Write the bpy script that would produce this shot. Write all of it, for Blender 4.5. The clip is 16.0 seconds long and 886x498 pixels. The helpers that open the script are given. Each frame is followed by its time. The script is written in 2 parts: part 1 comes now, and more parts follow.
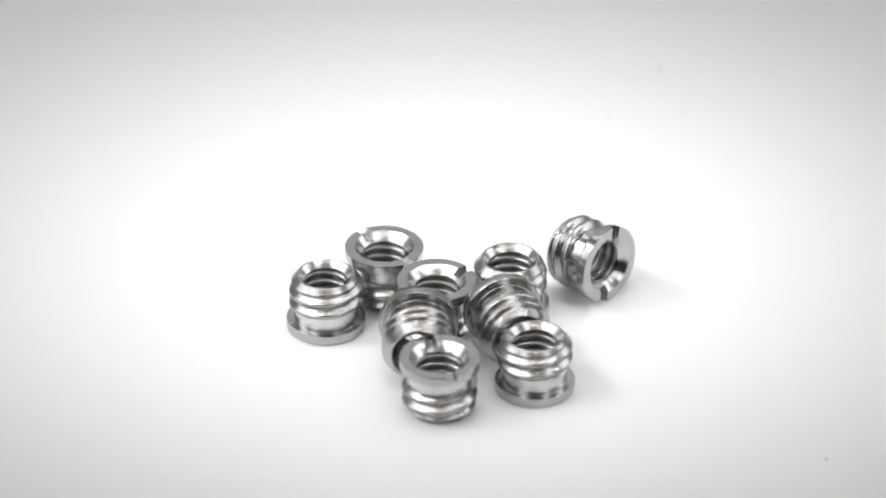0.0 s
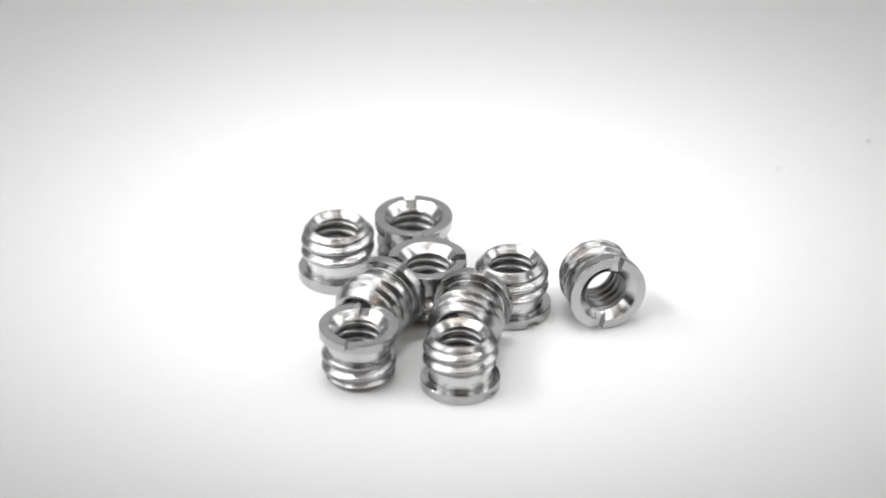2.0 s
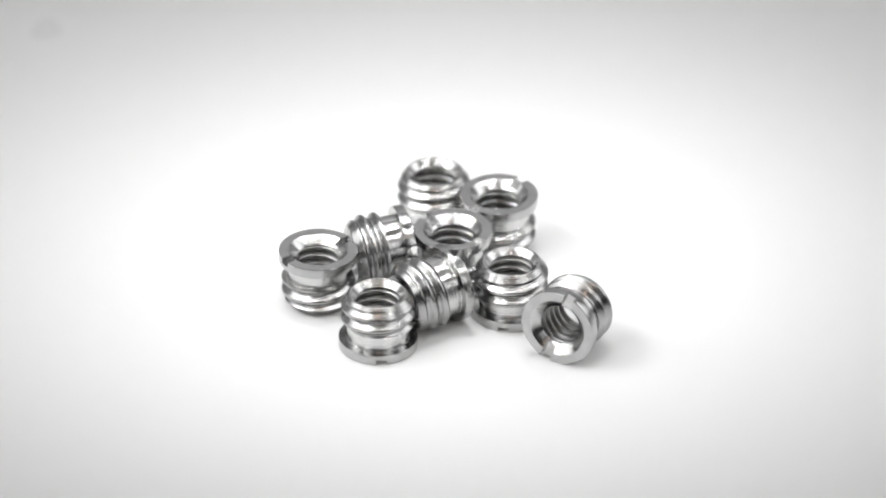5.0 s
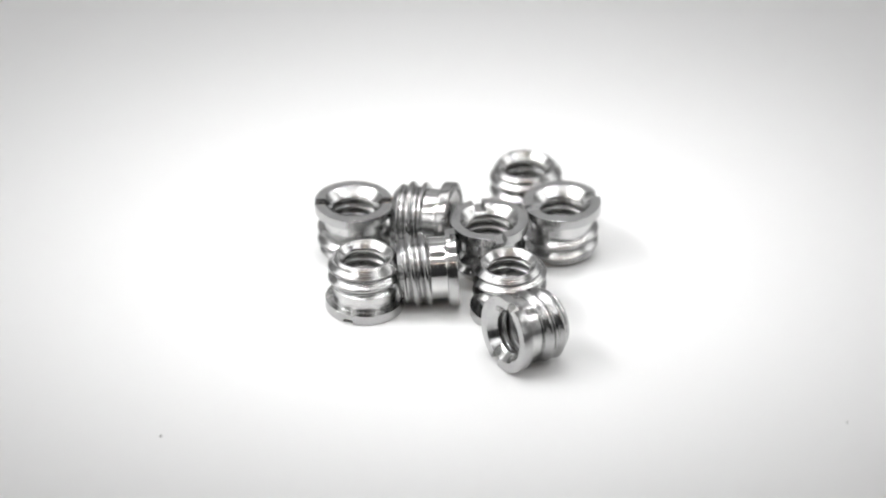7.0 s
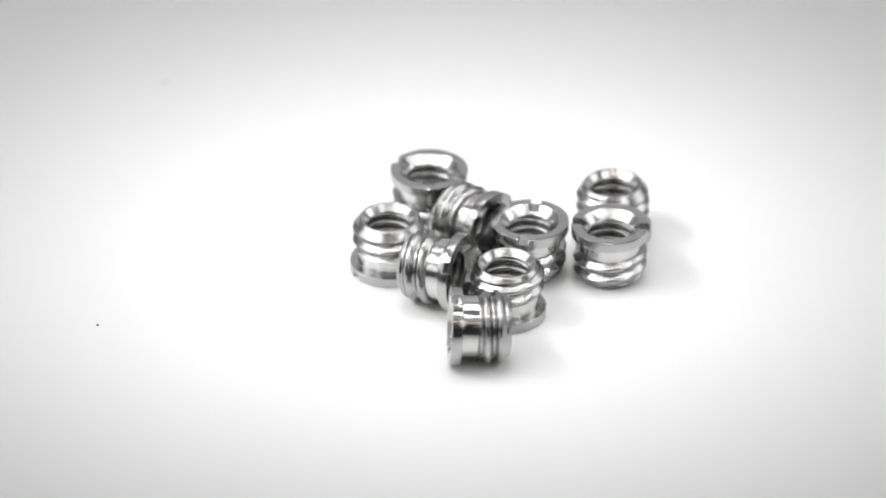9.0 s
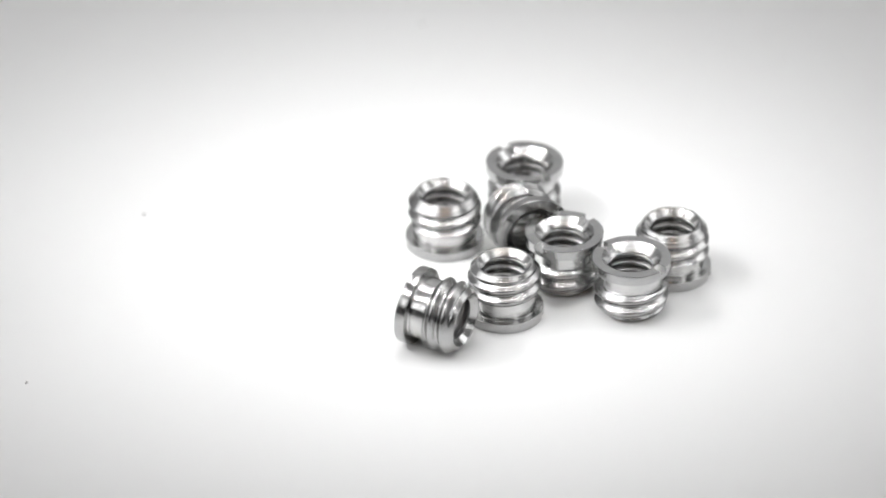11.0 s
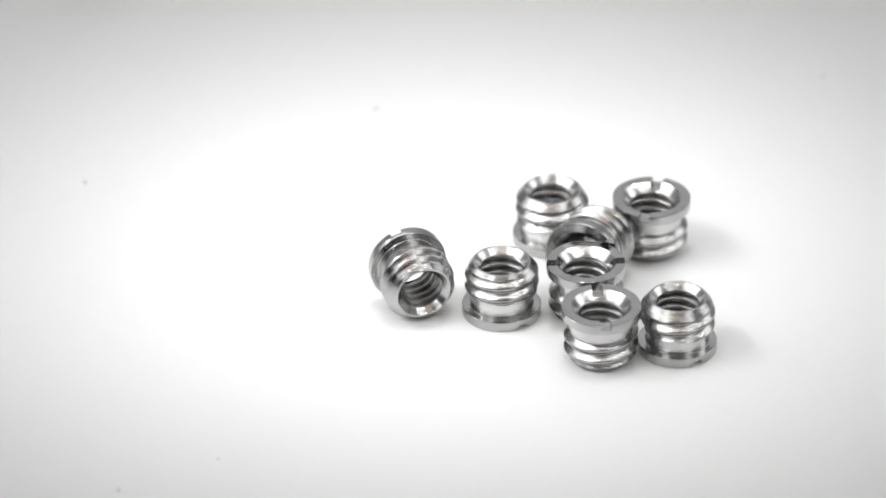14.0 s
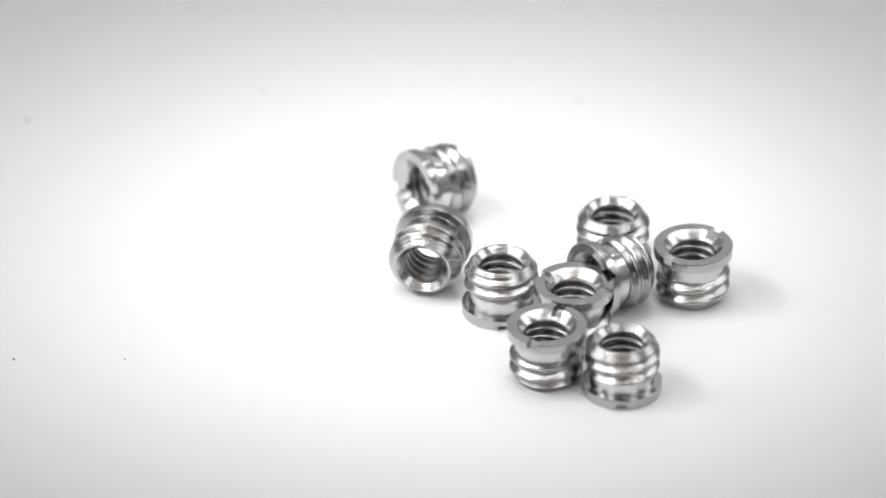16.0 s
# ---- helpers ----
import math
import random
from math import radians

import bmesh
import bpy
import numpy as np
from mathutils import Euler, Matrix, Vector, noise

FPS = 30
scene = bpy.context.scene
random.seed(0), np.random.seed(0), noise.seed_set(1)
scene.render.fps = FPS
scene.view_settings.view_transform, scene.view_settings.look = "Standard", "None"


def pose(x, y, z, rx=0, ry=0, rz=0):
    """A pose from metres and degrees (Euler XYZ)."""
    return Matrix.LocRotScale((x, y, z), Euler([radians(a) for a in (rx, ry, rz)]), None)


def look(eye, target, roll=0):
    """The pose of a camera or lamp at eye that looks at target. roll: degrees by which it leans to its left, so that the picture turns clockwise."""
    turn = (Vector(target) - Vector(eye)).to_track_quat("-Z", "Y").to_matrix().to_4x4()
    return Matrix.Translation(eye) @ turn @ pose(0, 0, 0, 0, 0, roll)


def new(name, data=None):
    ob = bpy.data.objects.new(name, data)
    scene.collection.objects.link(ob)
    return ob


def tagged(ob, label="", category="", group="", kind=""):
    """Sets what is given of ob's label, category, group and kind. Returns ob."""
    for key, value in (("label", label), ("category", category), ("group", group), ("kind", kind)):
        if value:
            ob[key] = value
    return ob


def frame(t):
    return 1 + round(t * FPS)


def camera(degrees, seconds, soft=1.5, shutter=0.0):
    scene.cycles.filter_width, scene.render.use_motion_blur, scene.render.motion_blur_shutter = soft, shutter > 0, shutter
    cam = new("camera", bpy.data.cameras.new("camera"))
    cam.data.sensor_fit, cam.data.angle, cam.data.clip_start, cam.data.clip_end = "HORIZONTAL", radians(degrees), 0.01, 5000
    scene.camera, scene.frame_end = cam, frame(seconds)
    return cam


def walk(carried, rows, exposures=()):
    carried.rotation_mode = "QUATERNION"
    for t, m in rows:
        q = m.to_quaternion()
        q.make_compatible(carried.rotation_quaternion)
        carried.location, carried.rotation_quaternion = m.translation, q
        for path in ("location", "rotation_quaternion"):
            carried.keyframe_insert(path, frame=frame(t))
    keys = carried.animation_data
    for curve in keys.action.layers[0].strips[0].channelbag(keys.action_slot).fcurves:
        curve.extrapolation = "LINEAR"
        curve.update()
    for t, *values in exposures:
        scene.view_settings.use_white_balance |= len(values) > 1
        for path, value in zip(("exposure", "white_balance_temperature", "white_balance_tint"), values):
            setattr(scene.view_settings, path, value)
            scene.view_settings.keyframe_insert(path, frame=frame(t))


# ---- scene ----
MM = 0.001
RATE = 15.013                      # degrees a second, clockwise from above
AIM = (-0.00845, 0.01525, 0.0)
REACH, RISE = 1.1, 32.26
EYE = (AIM[0], AIM[1] - REACH * math.cos(radians(RISE)), REACH * math.sin(radians(RISE)))

# ---- camera ----
cam = camera(6.205, 16.0, soft=1.75)
cam.data.dof.use_dof = True
cam.data.dof.focus_distance = 1.080
cam.data.dof.aperture_fstop = 13.5
walk(cam, [(0.0, look(EYE, AIM, 0.14)), (16.0, look(EYE, AIM, 0.14))])

# ---- world and lamps ----
world = bpy.data.worlds.new("studio_air")
scene.world = world
world.use_nodes = True
world.node_tree.nodes["Background"].inputs["Color"].default_value = (1, 1, 1, 1)
world.node_tree.nodes["Background"].inputs["Strength"].default_value = 0.015


def area_lamp(name, at, target, watts, width, depth, colour=(1, 1, 1)):
    data = bpy.data.lights.new(name, "AREA")
    data.shape, data.size, data.size_y = "RECTANGLE", width, depth
    data.energy, data.color = watts, colour
    lamp = new(name, data)
    lamp.matrix_world = look(at, target)
    return lamp


def spot_lamp(name, at, target, watts, degrees, blend, size):
    data = bpy.data.lights.new(name, "SPOT")
    data.energy, data.spot_size, data.spot_blend, data.shadow_soft_size = watts, radians(degrees), blend, size
    lamp = new(name, data)
    lamp.matrix_world = look(at, target)
    return lamp


area_lamp("softbox_west", (-0.70, 0.02, 0.50), (0, 0, 0.01), 1.65, 0.50, 0.56)
area_lamp("softbox_east", (0.72, 0.20, 0.44), (0, 0, 0.01), 1.15, 0.40, 0.50)
# unseen overhead fill, added to lift the ambient level
area_lamp("ceiling_fill", (0.0, 0.2, 1.68), (0, 0.2, 0), 0.2, 2.6, 2.2)
# unseen fill added to brighten the north wall that the flange faces mirror
area_lamp("north_wall_fill", (0.0, 0.75, 1.60), (0.0, 1.6, 0.75), 8.5, 1.6, 0.12)
# upright strips that stand either side of the camera, and three panels over it
area_lamp("strip_panel_west", (-0.80, -0.88, 0.74), (0, 0, 0.01), 2.0, 0.50, 0.50)
area_lamp("strip_panel_east", (0.80, -0.88, 0.74), (0, 0, 0.01), 1.7, 0.44, 0.50)
for x, y, watts in ((-0.55, -0.76, 0.45), (0.0, -0.92, 0.16), (0.55, -0.76, 0.40)):
    area_lamp("overhead_panel", (x, y, 1.16), (0, 0, 0.01), watts, 0.46, 0.46)
# small focused heads added over the table, unseen: degrees round from the camera's side towards the west, rise,
# watts
# their pool of light stands in for a vignette
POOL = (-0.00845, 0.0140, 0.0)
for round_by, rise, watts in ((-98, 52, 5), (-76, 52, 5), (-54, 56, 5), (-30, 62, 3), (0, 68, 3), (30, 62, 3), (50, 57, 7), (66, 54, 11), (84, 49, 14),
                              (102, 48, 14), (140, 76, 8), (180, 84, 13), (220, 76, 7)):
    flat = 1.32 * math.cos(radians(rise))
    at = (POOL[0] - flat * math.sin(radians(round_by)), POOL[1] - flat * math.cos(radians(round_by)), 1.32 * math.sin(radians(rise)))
    spot_lamp("vignette_spot", at, POOL, watts * 1.16, 5.65, 0.88, 0.042)
spot_lamp("warm_bulb", (0.0, -0.93, 0.92), (0, 0, 0), 1.5, 60.0, 0.3, 0.013).data.color = (1.0, 0.62, 0.40)


# ---- materials ----
def shader(name):
    mat = bpy.data.materials.new(name)
    mat.use_nodes = True
    tree = mat.node_tree
    return mat, tree, tree.nodes["Principled BSDF"]


def node(tree, kind, **inputs):
    n = tree.nodes.new(kind)
    for key, value in inputs.items():
        n.inputs[key.replace("_", " ")].default_value = value
    return n


def noise_of(tree, vector, scale, detail=3.0, rough=0.55):
    n = node(tree, "ShaderNodeTexNoise", Scale=scale, Detail=detail, Roughness=rough)
    if vector:
        tree.links.new(vector, n.inputs["Vector"])
    return n.outputs["Fac"]


def spread(tree, fac, low, high, lo_in=0.3, hi_in=0.7):
    n = tree.nodes.new("ShaderNodeMapRange")
    for key, value in (("From Min", lo_in), ("From Max", hi_in), ("To Min", low), ("To Max", high)):
        n.inputs[key].default_value = value
    tree.links.new(fac, n.inputs["Value"])
    return n.outputs["Result"]


def steel(name, tone, rough_low, rough_high):
    """Turned bright steel: fine tool rings round the axis, light smears, uneven gloss."""
    mat, tree, bsdf = shader(name)
    link = tree.links.new
    coord = tree.nodes.new("ShaderNodeTexCoord")
    sep = tree.nodes.new("ShaderNodeSeparateXYZ")
    link(coord.outputs["Object"], sep.inputs[0])
    flat = tree.nodes.new("ShaderNodeCombineXYZ")
    link(sep.outputs["X"], flat.inputs["X"])
    link(sep.outputs["Y"], flat.inputs["Y"])
    size = tree.nodes.new("ShaderNodeVectorMath")
    size.operation = "LENGTH"
    link(flat.outputs[0], size.inputs[0])
    ring = tree.nodes.new("ShaderNodeCombineXYZ")
    link(size.outputs["Value"], ring.inputs["X"])
    link(sep.outputs["Z"], ring.inputs["Y"])
    rings = noise_of(tree, ring.outputs[0], 5200, 3.0)
    long = tree.nodes.new("ShaderNodeMapping")
    long.inputs["Scale"].default_value = (260, 260, 5200)
    link(coord.outputs["Object"], long.inputs["Vector"])
    streak = noise_of(tree, long.outputs[0], 1.0, 5.0, 0.65)
    smear = noise_of(tree, coord.outputs["Object"], 420, 4.0)
    info = tree.nodes.new("ShaderNodeObjectInfo")
    bsdf.inputs["Metallic"].default_value = 1.0
    mix = tree.nodes.new("ShaderNodeMix")
    mix.data_type = "RGBA"
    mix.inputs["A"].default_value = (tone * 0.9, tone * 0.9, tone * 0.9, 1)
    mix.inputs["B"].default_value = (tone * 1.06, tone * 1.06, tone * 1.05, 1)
    link(spread(tree, smear, 0.0, 1.0), mix.inputs["Factor"])
    link(mix.outputs["Result"], bsdf.inputs["Base Color"])
    link(spread(tree, streak, rough_low, rough_high), bsdf.inputs["Roughness"])
    # the tool rings draw highlights out across themselves
    along = tree.nodes.new("ShaderNodeTangent")
    along.direction_type, along.axis = "RADIAL", "Z"
    link(along.outputs[0], bsdf.inputs["Tangent"])
    bsdf.inputs["Anisotropic"].default_value = 0.45
    bsdf.inputs["Anisotropic Rotation"].default_value = 0.25
    both = tree.nodes.new("ShaderNodeMath")
    both.operation = "ADD"
    link(rings, both.inputs[0])
    link(streak, both.inputs[1])
    bump = node(tree, "ShaderNodeBump", Strength=0.9, Distance=0.000030)
    link(both.outputs[0], bump.inputs["Height"])
    link(bump.outputs[0], bsdf.inputs["Normal"])
    return mat


def white_gloss(name):
    mat, tree, bsdf = shader(name)
    link = tree.links.new
    coord = tree.nodes.new("ShaderNodeTexCoord")
    broad = noise_of(tree, coord.outputs["Object"], 14, 3.0)
    fine = noise_of(tree, coord.outputs["Object"], 900, 4.0)
    mix = tree.nodes.new("ShaderNodeMix")
    mix.data_type = "RGBA"
    mix.inputs["A"].default_value = (0.73, 0.73, 0.73, 1)
    mix.inputs["B"].default_value = (0.75, 0.75, 0.748, 1)
    link(broad, mix.inputs["Factor"])
    link(mix.outputs["Result"], bsdf.inputs["Base Color"])
    link(spread(tree, broad, 0.27, 0.31), bsdf.inputs["Roughness"])
    bsdf.inputs["IOR"].default_value = 1.38
    bump = node(tree, "ShaderNodeBump", Strength=0.01, Distance=0.000005)
    link(fine, bump.inputs["Height"])
    link(bump.outputs[0], bsdf.inputs["Normal"])
    return mat


def paint(name, colour, rough=0.8):
    mat, tree, bsdf = shader(name)
    coord = tree.nodes.new("ShaderNodeTexCoord")
    fac = noise_of(tree, coord.outputs["Object"], 3.0, 5.0)
    mix = tree.nodes.new("ShaderNodeMix")
    mix.data_type = "RGBA"
    mix.inputs["A"].default_value = (*[c * 0.92 for c in colour], 1)
    mix.inputs["B"].default_value = (*[min(1, c * 1.06) for c in colour], 1)
    tree.links.new(fac, mix.inputs["Factor"])
    tree.links.new(mix.outputs["Result"], bsdf.inputs["Base Color"])
    bsdf.inputs["Roughness"].default_value = rough
    return mat


# neck tone lifted above the other parts: its brighter reflection put into the colour
LIT_STEEL = steel("lit_turned_steel", 0.62, 0.07, 0.14)
CONE_STEEL = steel("countersunk_steel", 0.54, 0.11, 0.20)
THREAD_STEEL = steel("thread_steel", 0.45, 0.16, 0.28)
# same steel as the rest, tone darkened to paint the shade inside the bore
SHADED_BORE_STEEL = steel("shaded_bore_steel", 0.35, 0.28, 0.40)
FLANGE_STEEL = steel("faced_steel", 0.48, 0.11, 0.20)
ACRYLIC = white_gloss("white_acrylic")
WALL = paint("studio_paint", (0.82, 0.82, 0.82))
TABLE = paint("white_laminate", (0.78, 0.78, 0.77), 0.5)
DARK = paint("dim_paint", (0.10, 0.10, 0.10))
DUST = paint("grey_dust", (0.16, 0.15, 0.14))


# ---- building helpers ----
def link_mesh(name, verts, faces, mat, parent=None, label="", sharp=32):
    me = bpy.data.meshes.new(name)
    me.from_pydata(verts, [], faces)
    bm = bmesh.new()
    bm.from_mesh(me)
    bmesh.ops.remove_doubles(bm, verts=bm.verts, dist=1e-7)
    bmesh.ops.recalc_face_normals(bm, faces=bm.faces)
    bm.to_mesh(me)
    bm.free()
    for poly in me.polygons:
        poly.use_smooth = True
    me.set_sharp_from_angle(angle=radians(sharp))
    me.materials.append(mat)
    ob = new(name, me)
    if parent:
        ob.parent = parent
    if label:
        ob["label"] = label
    return ob


def slab(name, x0, x1, y0, y1, z0, z1, mat, parent=None):
    v = [(x, y, z) for x in (x0, x1) for y in (y0, y1) for z in (z0, z1)]
    f = [(0, 1, 3, 2), (4, 6, 7, 5), (0, 4, 5, 1), (2, 3, 7, 6), (0, 2, 6, 4), (1, 5, 7, 3)]
    return link_mesh(name, v, f, mat, parent)


def ribbon(columns, rows, closed=True):
    """Faces of a grid of vertices kept column by column."""
    faces = []
    for c in range(columns if closed else columns - 1):
        d = (c + 1) % columns
        for r in range(rows - 1):
            faces.append((c * rows + r, d * rows + r, d * rows + r + 1, c * rows + r + 1))
    return faces


def clamp(v, lo, hi):
    return max(lo, min(hi, v))


# ---- setting: studio room, table ----
ROOM, HIGH, LOW = 1.6, 1.7, -0.75
for name, box in (("wall_north", (-ROOM, ROOM, ROOM, ROOM + 0.1)), ("wall_south", (-ROOM, ROOM, -ROOM - 0.1, -ROOM)),
                  ("wall_east", (ROOM, ROOM + 0.1, -ROOM - 0.1, ROOM + 0.1)), ("wall_west", (-ROOM - 0.1, -ROOM, -ROOM - 0.1, ROOM + 0.1))):
    tagged(slab(name, *box, LOW, HIGH, DARK if name == "wall_south" else WALL), "plain painted studio wall", "wall", kind="structure")
tagged(slab("floor", -ROOM, ROOM, -ROOM, ROOM, LOW - 0.1, LOW, WALL), "plain grey studio floor", "floor", kind="structure")
tagged(slab("ceiling", -ROOM, ROOM, -ROOM, ROOM, HIGH, HIGH + 0.1, WALL), "plain grey studio ceiling", "ceiling", kind="structure")


def build_table():
    table = tagged(new("table"), "white laminate table under the turntable", "table")
    slab("tabletop", -0.5, 0.5, -0.4, 0.5, -0.055, -0.030, TABLE, table)
    for x in (-0.46, 0.42):
        for y in (-0.36, 0.42):
            slab("leg", x, x + 0.04, y, y + 0.04, LOW, -0.055, TABLE, table)
    return table


build_table()


# ---- turntable ----
def disc_rows(profile, columns=128):
    verts = []
    for c in range(columns):
        a = 2 * math.pi * c / columns
        verts += [(r * math.cos(a), r * math.sin(a), z) for r, z in profile]
    return verts, ribbon(columns, len(profile))


def build_turntable():
    base = tagged(new("turntable"), "white glossy acrylic turntable with dust specks", "turntable")
    link_mesh("plate", *disc_rows([(0.0, 0.0), (0.178, 0.0), (0.180, -0.002), (0.180, -0.008), (0.178, -0.010), (0.0, -0.010)]), ACRYLIC, base)
    link_mesh("foot", *disc_rows([(0.0, -0.0101), (0.12, -0.0101), (0.125, -0.030), (0.0, -0.030)], 64), TABLE, base)
    spots = ((41.2, -35.5, 0.22), (-8.0, -74.8, 0.25), (14.4, 49.7, 0.16), (65.5, 1.2, 0.22), (74.6, 33.1, 0.30), (21.6, 62.5, 0.22))
    for k, (x, y, size) in enumerate(spots):
        rnd = random.Random(k)
        bm = bmesh.new()
        bmesh.ops.create_icosphere(bm, subdivisions=1, radius=size * MM)
        for v in bm.verts:
            v.co = Vector((v.co.x * rnd.uniform(0.8, 1.4), v.co.y * rnd.uniform(0.6, 1.1), v.co.z * 0.5)) * rnd.uniform(0.8, 1.2)
        me = bpy.data.meshes.new("dust_speck")
        bm.to_mesh(me)
        bm.free()
        me.materials.append(DUST)
        ob = new("dust_speck", me)
        ob.parent = base
        ob.location = (x * MM, y * MM, size * 0.3 * MM)
    return base


# ---- threaded inserts ----
LONG, FLANGE_R, FLANGE_H = 7.93, 5.25, 1.4
NECK_R, NECK_END = 4.18, 3.55
CREST, ROOT, PITCH = 4.93, 4.24, 1.78
BORE_IN, BORE_OUT, BORE_PITCH = 2.78, 3.48, 1.27
SLOT_HALF, SLOT_DEEP = 0.72, 0.75


def flange_mesh(first_row, last_row):
    """A band of the slotted flange, whose countersunk mouth lies at z = 0: rows 0 to 5 are the countersink."""
    rows = [(2.84, 1.10), (2.90, 1.03), (3.15, 0.75), (3.55, 0.38), (3.90, 0.04), (3.96, 0.0), (4.5, 0.0), (5.17, 0.0), (5.23, 0.03), (5.25, 0.09),
            (5.25, 0.45), (5.25, 0.75), (5.25, 1.31), (5.23, 1.37), (5.17, 1.40), (4.6, 1.40), (4.15, 1.40)][first_row:last_row + 1]
    verts, columns = [], 0
    for k in (0, 1):
        for v in (-1, -0.6, -0.2, 0.2, 0.6, 1):
            for r, z in rows:
                a = math.pi * k + v * math.asin(SLOT_HALF / r)
                verts.append((r * math.cos(a) * MM, r * math.sin(a) * MM, max(z, SLOT_DEEP) * MM))
            columns += 1
        n = 60
        for s in range(n + 1):
            for r, z in rows:
                edge = math.asin(SLOT_HALF / r)
                a = math.pi * k + edge + (math.pi - 2 * edge) * s / n
                verts.append((r * math.cos(a) * MM, r * math.sin(a) * MM, z * MM))
            columns += 1
    return verts, ribbon(columns, len(rows))


def thread(theta, z, pitch, low, high, crest_flat, root_flat):
    d = abs((z / pitch - theta / (2 * math.pi)) % 1.0 - 0.5) * 2
    rise = clamp((1 - root_flat - d) / (1 - root_flat - crest_flat), 0, 1)
    return low + (high - low) * rise * (0.45 + 0.55 * rise * (3 - 2 * rise))


def soft_min(a, b, width):
    """The smaller of the two, with the corner between them rounded over."""
    h = clamp(0.5 + 0.5 * (b - a) / width, 0, 1)
    return b + (a - b) * h - width * h * (1 - h)


def neck_mesh():
    """The plain turned neck between flange and thread, with a small fillet at the flange."""
    rows = [(NECK_R + 0.10, 1.40), (NECK_R + 0.04, 1.43), (NECK_R + 0.01, 1.49), (NECK_R, 1.56), (NECK_R, 2.2), (NECK_R, 2.9), (NECK_R, NECK_END)]
    verts = []
    for c in range(128):
        a = 2 * math.pi * c / 128
        verts += [(r * math.cos(a) * MM, r * math.sin(a) * MM, z * MM) for r, z in rows]
    return verts, ribbon(128, len(rows))


def outer_mesh(start):
    """Two and a half turns of coarse thread that run out at the neck, and the chamfered end."""
    levels = [z for z in [NECK_END + 0.05 * i for i in range(90)] if z < LONG - 0.02] + [LONG]
    verts, columns = [], 144
    for c in range(columns):
        a = 2 * math.pi * c / columns
        ring = []
        for z in levels:
            r = thread(a + start, z, PITCH, ROOT, CREST, 0.12, 0.06)
            r = soft_min(r, 3.84 + (LONG - z) * 0.86, 0.14)
            ring.append((min(r, NECK_R + (z - NECK_END) * 5.0), z))
        ring += [(3.76, LONG + 0.03), (3.66, LONG + 0.035)]
        verts += [(r * math.cos(a) * MM, r * math.sin(a) * MM, z * MM) for r, z in ring]
    return verts, ribbon(columns, len(ring))


def mouth_mesh():
    """The countersunk mouth at the threaded end."""
    rows = [(3.66, LONG + 0.035), (3.58, LONG + 0.02), (3.52, LONG - 0.04), (2.98, LONG - 0.64), (2.82, LONG - 0.82)]
    verts = []
    for c in range(96):
        a = 2 * math.pi * c / 96
        verts += [(r * math.cos(a) * MM, r * math.sin(a) * MM, z * MM) for r, z in rows]
    return verts, ribbon(96, len(rows))


def bore_mesh(start):
    levels = [1.0 + 0.07 * i for i in range(89)]
    verts, columns = [], 96
    for c in range(columns):
        a = 2 * math.pi * c / columns
        for z in levels:
            r = thread(a + start, z, BORE_PITCH, BORE_IN, BORE_OUT, 0.08, 0.25)
            verts.append((r * math.cos(a) * MM, r * math.sin(a) * MM, z * MM))
    return verts, ribbon(columns, len(levels))


def build_insert(start):
    base = new("threaded_insert")
    link_mesh("flange", *flange_mesh(5, 16), FLANGE_STEEL, base, "slotted round steel flange", 25)
    link_mesh("countersink", *flange_mesh(0, 5), CONE_STEEL, base, "bright conical countersink", 25)
    link_mesh("neck", *neck_mesh(), LIT_STEEL, base, "plain turned neck", 28)
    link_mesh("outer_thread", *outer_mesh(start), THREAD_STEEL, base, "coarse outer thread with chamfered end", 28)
    link_mesh("end_mouth", *mouth_mesh(), CONE_STEEL, base, "countersunk mouth", 28)
    link_mesh("inner_thread", *bore_mesh(start * 2), SHADED_BORE_STEEL, base, "fine threaded bore", 40)
    return base


def thread_up(x, y, spin):
    return pose(x * MM, y * MM, 0.0, 0, 0, spin)


def flange_up(x, y, spin):
    return pose(x * MM, y * MM, (LONG + 0.03) * MM, 180, 0, spin)


def lying(x, y, facing, roll, tilt=3.3, lift=0.0):
    """On its side: the flange's mouth looks towards facing; (x, y) is the middle of the body."""
    turn = pose(0, 0, 0, 0, -90 - tilt, facing) @ pose(0, 0, 0, 0, 0, roll)
    return Matrix.Translation((x * MM, y * MM, (FLANGE_R - 0.22 + lift) * MM)) @ turn @ pose(0, 0, -0.5 * LONG * MM)


STOOD = ("bright turned steel threaded insert standing %s on white acrylic", "threaded insert")
LAIN = ("bright turned steel threaded insert lying on its side", "threaded insert")
RESTS = [
    (STOOD[0] % "flange down", thread_up(-23.92, -3.62, 149)),
    (STOOD[0] % "flange up", flange_up(-16.26, 3.35, 127)),
    (STOOD[0] % "flange up", flange_up(-9.29, -4.92, 34)),
    (STOOD[0] % "flange up", flange_up(-8.86, -23.53, 108)),
    (STOOD[0] % "flange down", thread_up(0.45, 0.52, -27)),
    (STOOD[0] % "flange down", thread_up(3.62, -18.54, -10)),
    (LAIN[0] + ", apart", lying(10.8, 5.75, -42, 18)),
]
ROLLER = (LAIN[0] + ", rolling away", (0.35, -10.8, 108.0))
SHIFTED = (LAIN[0] + ", rocking over", (-11.6, -14.4, 91.0))

# where each one's thread runs out, in radians round from its slot
PHASES = (3.33, -1.3, 0.05, 1.3, -1.87, 1.58, 0.05, 0.05, 0.05)
turntable = build_turntable()
inserts = []
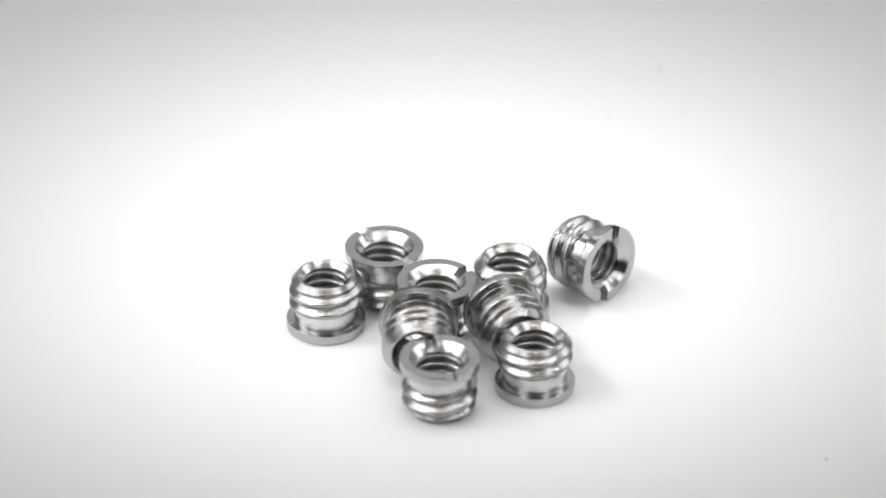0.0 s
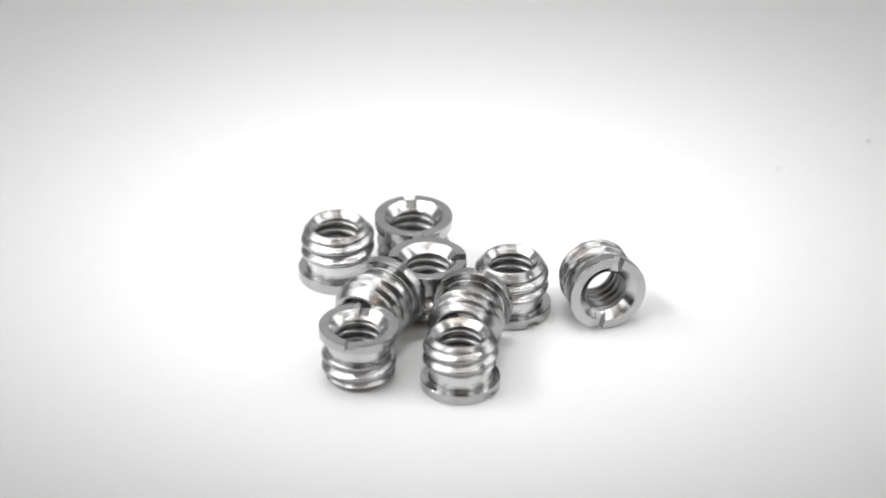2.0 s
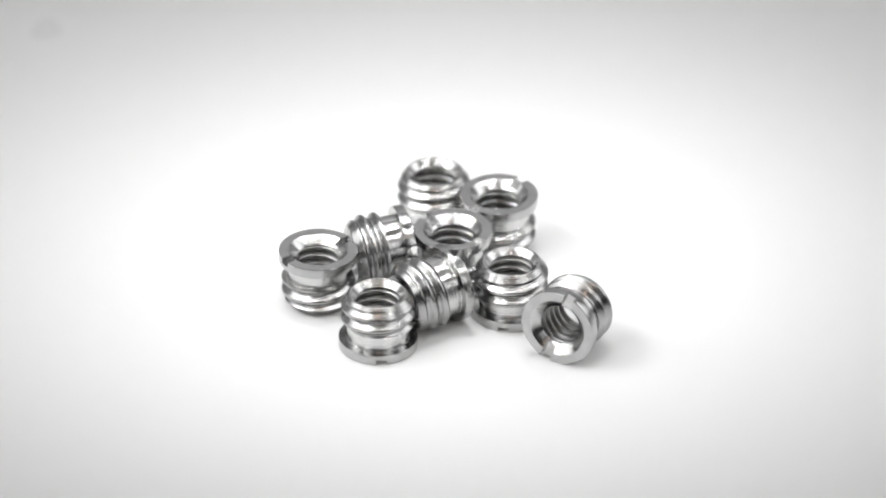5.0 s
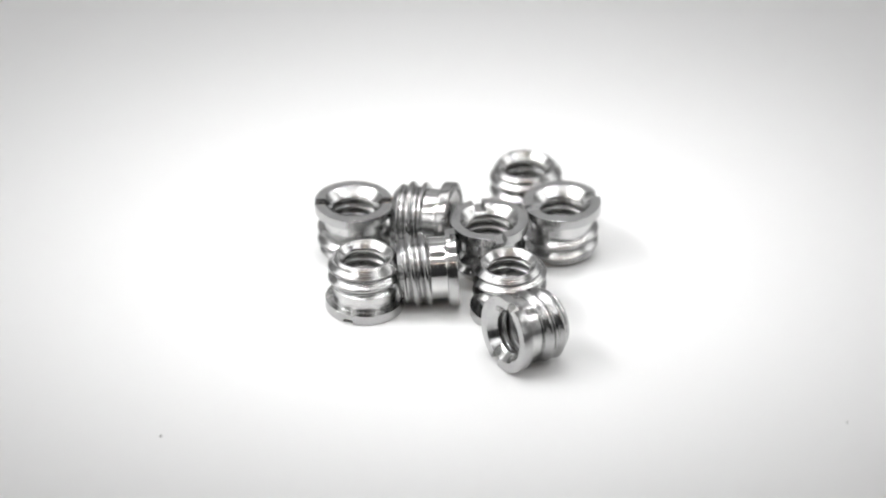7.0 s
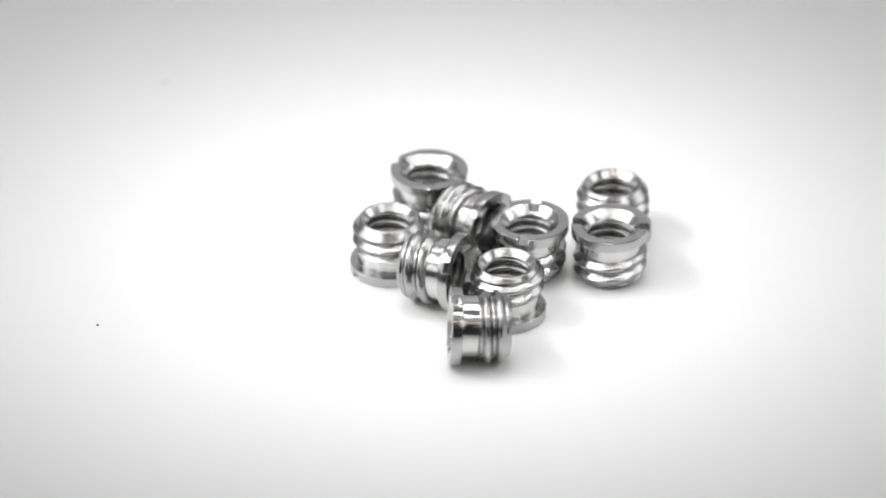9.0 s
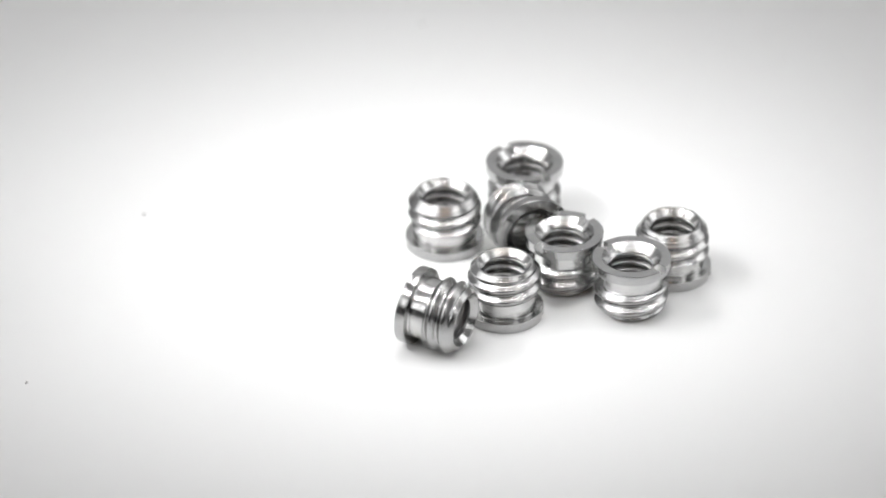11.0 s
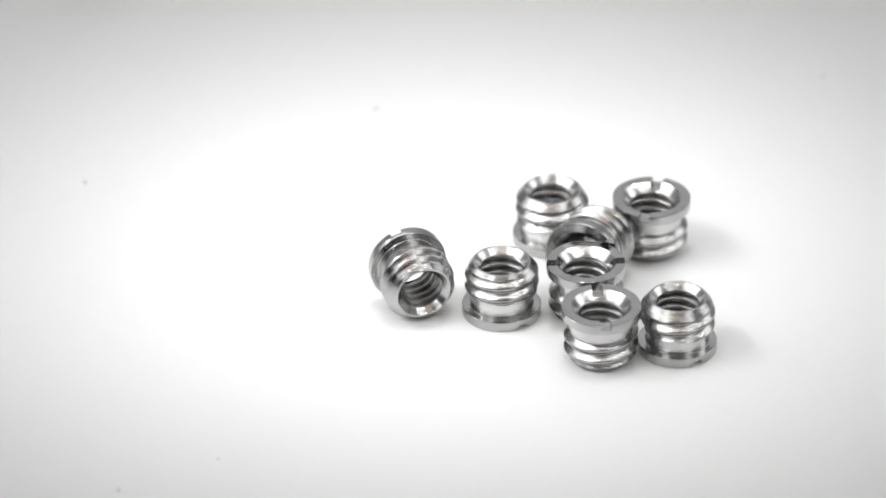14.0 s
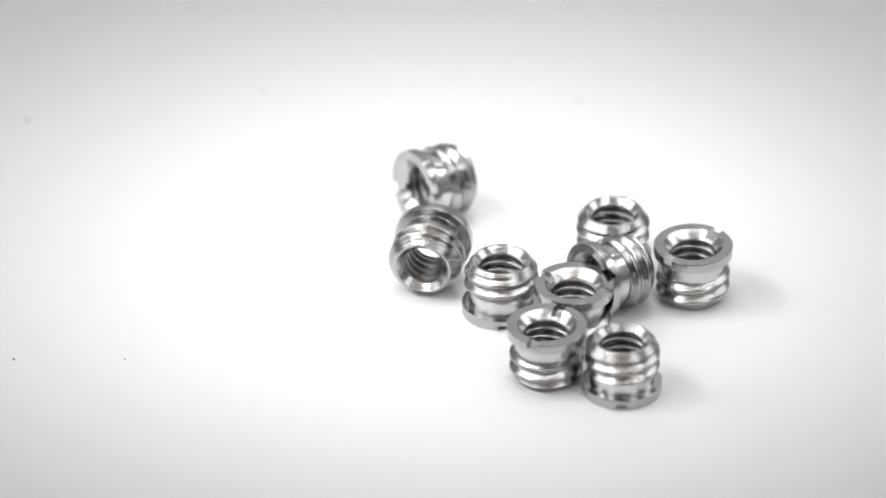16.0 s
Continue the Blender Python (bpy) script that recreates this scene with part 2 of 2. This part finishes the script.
for k, (words, rest) in enumerate(RESTS):
    made = tagged(build_insert(PHASES[k]), "", "threaded insert", "loose threaded inserts")
    made.matrix_basis = rest
    inserts.append((tagged(made, words), rest))
shifted = tagged(build_insert(PHASES[7]), SHIFTED[0], "threaded insert", "loose threaded inserts")
roller = tagged(build_insert(PHASES[8]), ROLLER[0], "threaded insert", "loose threaded inserts")


# ---- what moves ----
# The roller leaves its place and runs out and back on an arc fixed to the turning plate.
ARC_X, ARC_Y, ARC_R = 29.65, -75.35, 71.36
ARC = [(8.75, 113.3, 0.0), (8.9, 111.8, -14.0), (9.1, 108.2, -25.0), (9.2, 105.5, -30.0), (14.8, 46.9, 45.0), (15.4, 72.9, 38.0), (16.0, 93.2, 30.0)]
ROLL_START = -10.0
# The shifted one rocks over to its neighbours: seconds and metres / 1000 gone.
SHIFT = [(0, 0), (8.4, 0), (8.5, 0.1), (8.6, 0.7), (8.7, 1.9), (8.8, 3.5), (8.9, 5.0), (9.0, 6.1), (9.1, 6.7), (9.2, 6.95), (9.3, 7.0), (16, 7.0)]


def table_turn(t):
    return pose(0, 0, 0, 0, 0, -RATE * t)


def arc_angle(t):
    """Cubic glide through the arc's rows of (seconds, degrees, degrees a second)."""
    for (t0, a0, v0), (t1, a1, v1) in zip(ARC, ARC[1:]):
        if t <= t1:
            h = t1 - t0
            s = clamp((t - t0) / h, 0, 1)
            return ((2 * s ** 3 - 3 * s ** 2 + 1) * a0 + (s ** 3 - 2 * s ** 2 + s) * h * v0
                    + (3 * s ** 2 - 2 * s ** 3) * a1 + (s ** 3 - s ** 2) * h * v1)
    return ARC[-1][1]


def roller_pose(t):
    x, y, facing = ROLLER[1]
    if t < ARC[0][0]:
        return table_turn(t) @ lying(x, y, facing, ROLL_START)
    a = arc_angle(t)
    ax, ay = ARC_X + ARC_R * math.cos(radians(a)), ARC_Y + ARC_R * math.sin(radians(a))
    ease = clamp((t - ARC[0][0]) / 0.2, 0, 1)
    x, y, facing = x + (ax - x) * ease, y + (ay - y) * ease, facing + (a - facing) * ease
    roll = ROLL_START + (a - ARC[0][1]) * ARC_R / 5.05
    return table_turn(t) @ lying(x, y, facing, roll)


def shifted_pose(t):
    x, y, facing = SHIFTED[1]
    gone = float(np.interp(t, [r[0] for r in SHIFT], [r[1] for r in SHIFT]))
    return table_turn(t) @ lying(x + 0.82 * gone, y + 1.4 * (gone / 7) ** 2, facing + 0.8 * gone, 108 - 8.0 * gone)


def motions():
    steps = [k * 0.25 for k in range(65)]
    walk(turntable, [(t, table_turn(t)) for t in steps])
    for thing, rest in inserts:
        walk(thing, [(t, table_turn(t) @ rest) for t in steps])
    times = [k * 0.25 for k in range(36)] + [8.9] + [9.0 + k * 0.1 for k in range(71)]
    walk(roller, [(t, roller_pose(t)) for t in times])
    walk(shifted, [(t, shifted_pose(t)) for t in sorted(set(steps) | {8.4, 8.6, 8.7, 8.8, 8.9, 9.1, 9.2, 9.3})])


motions()
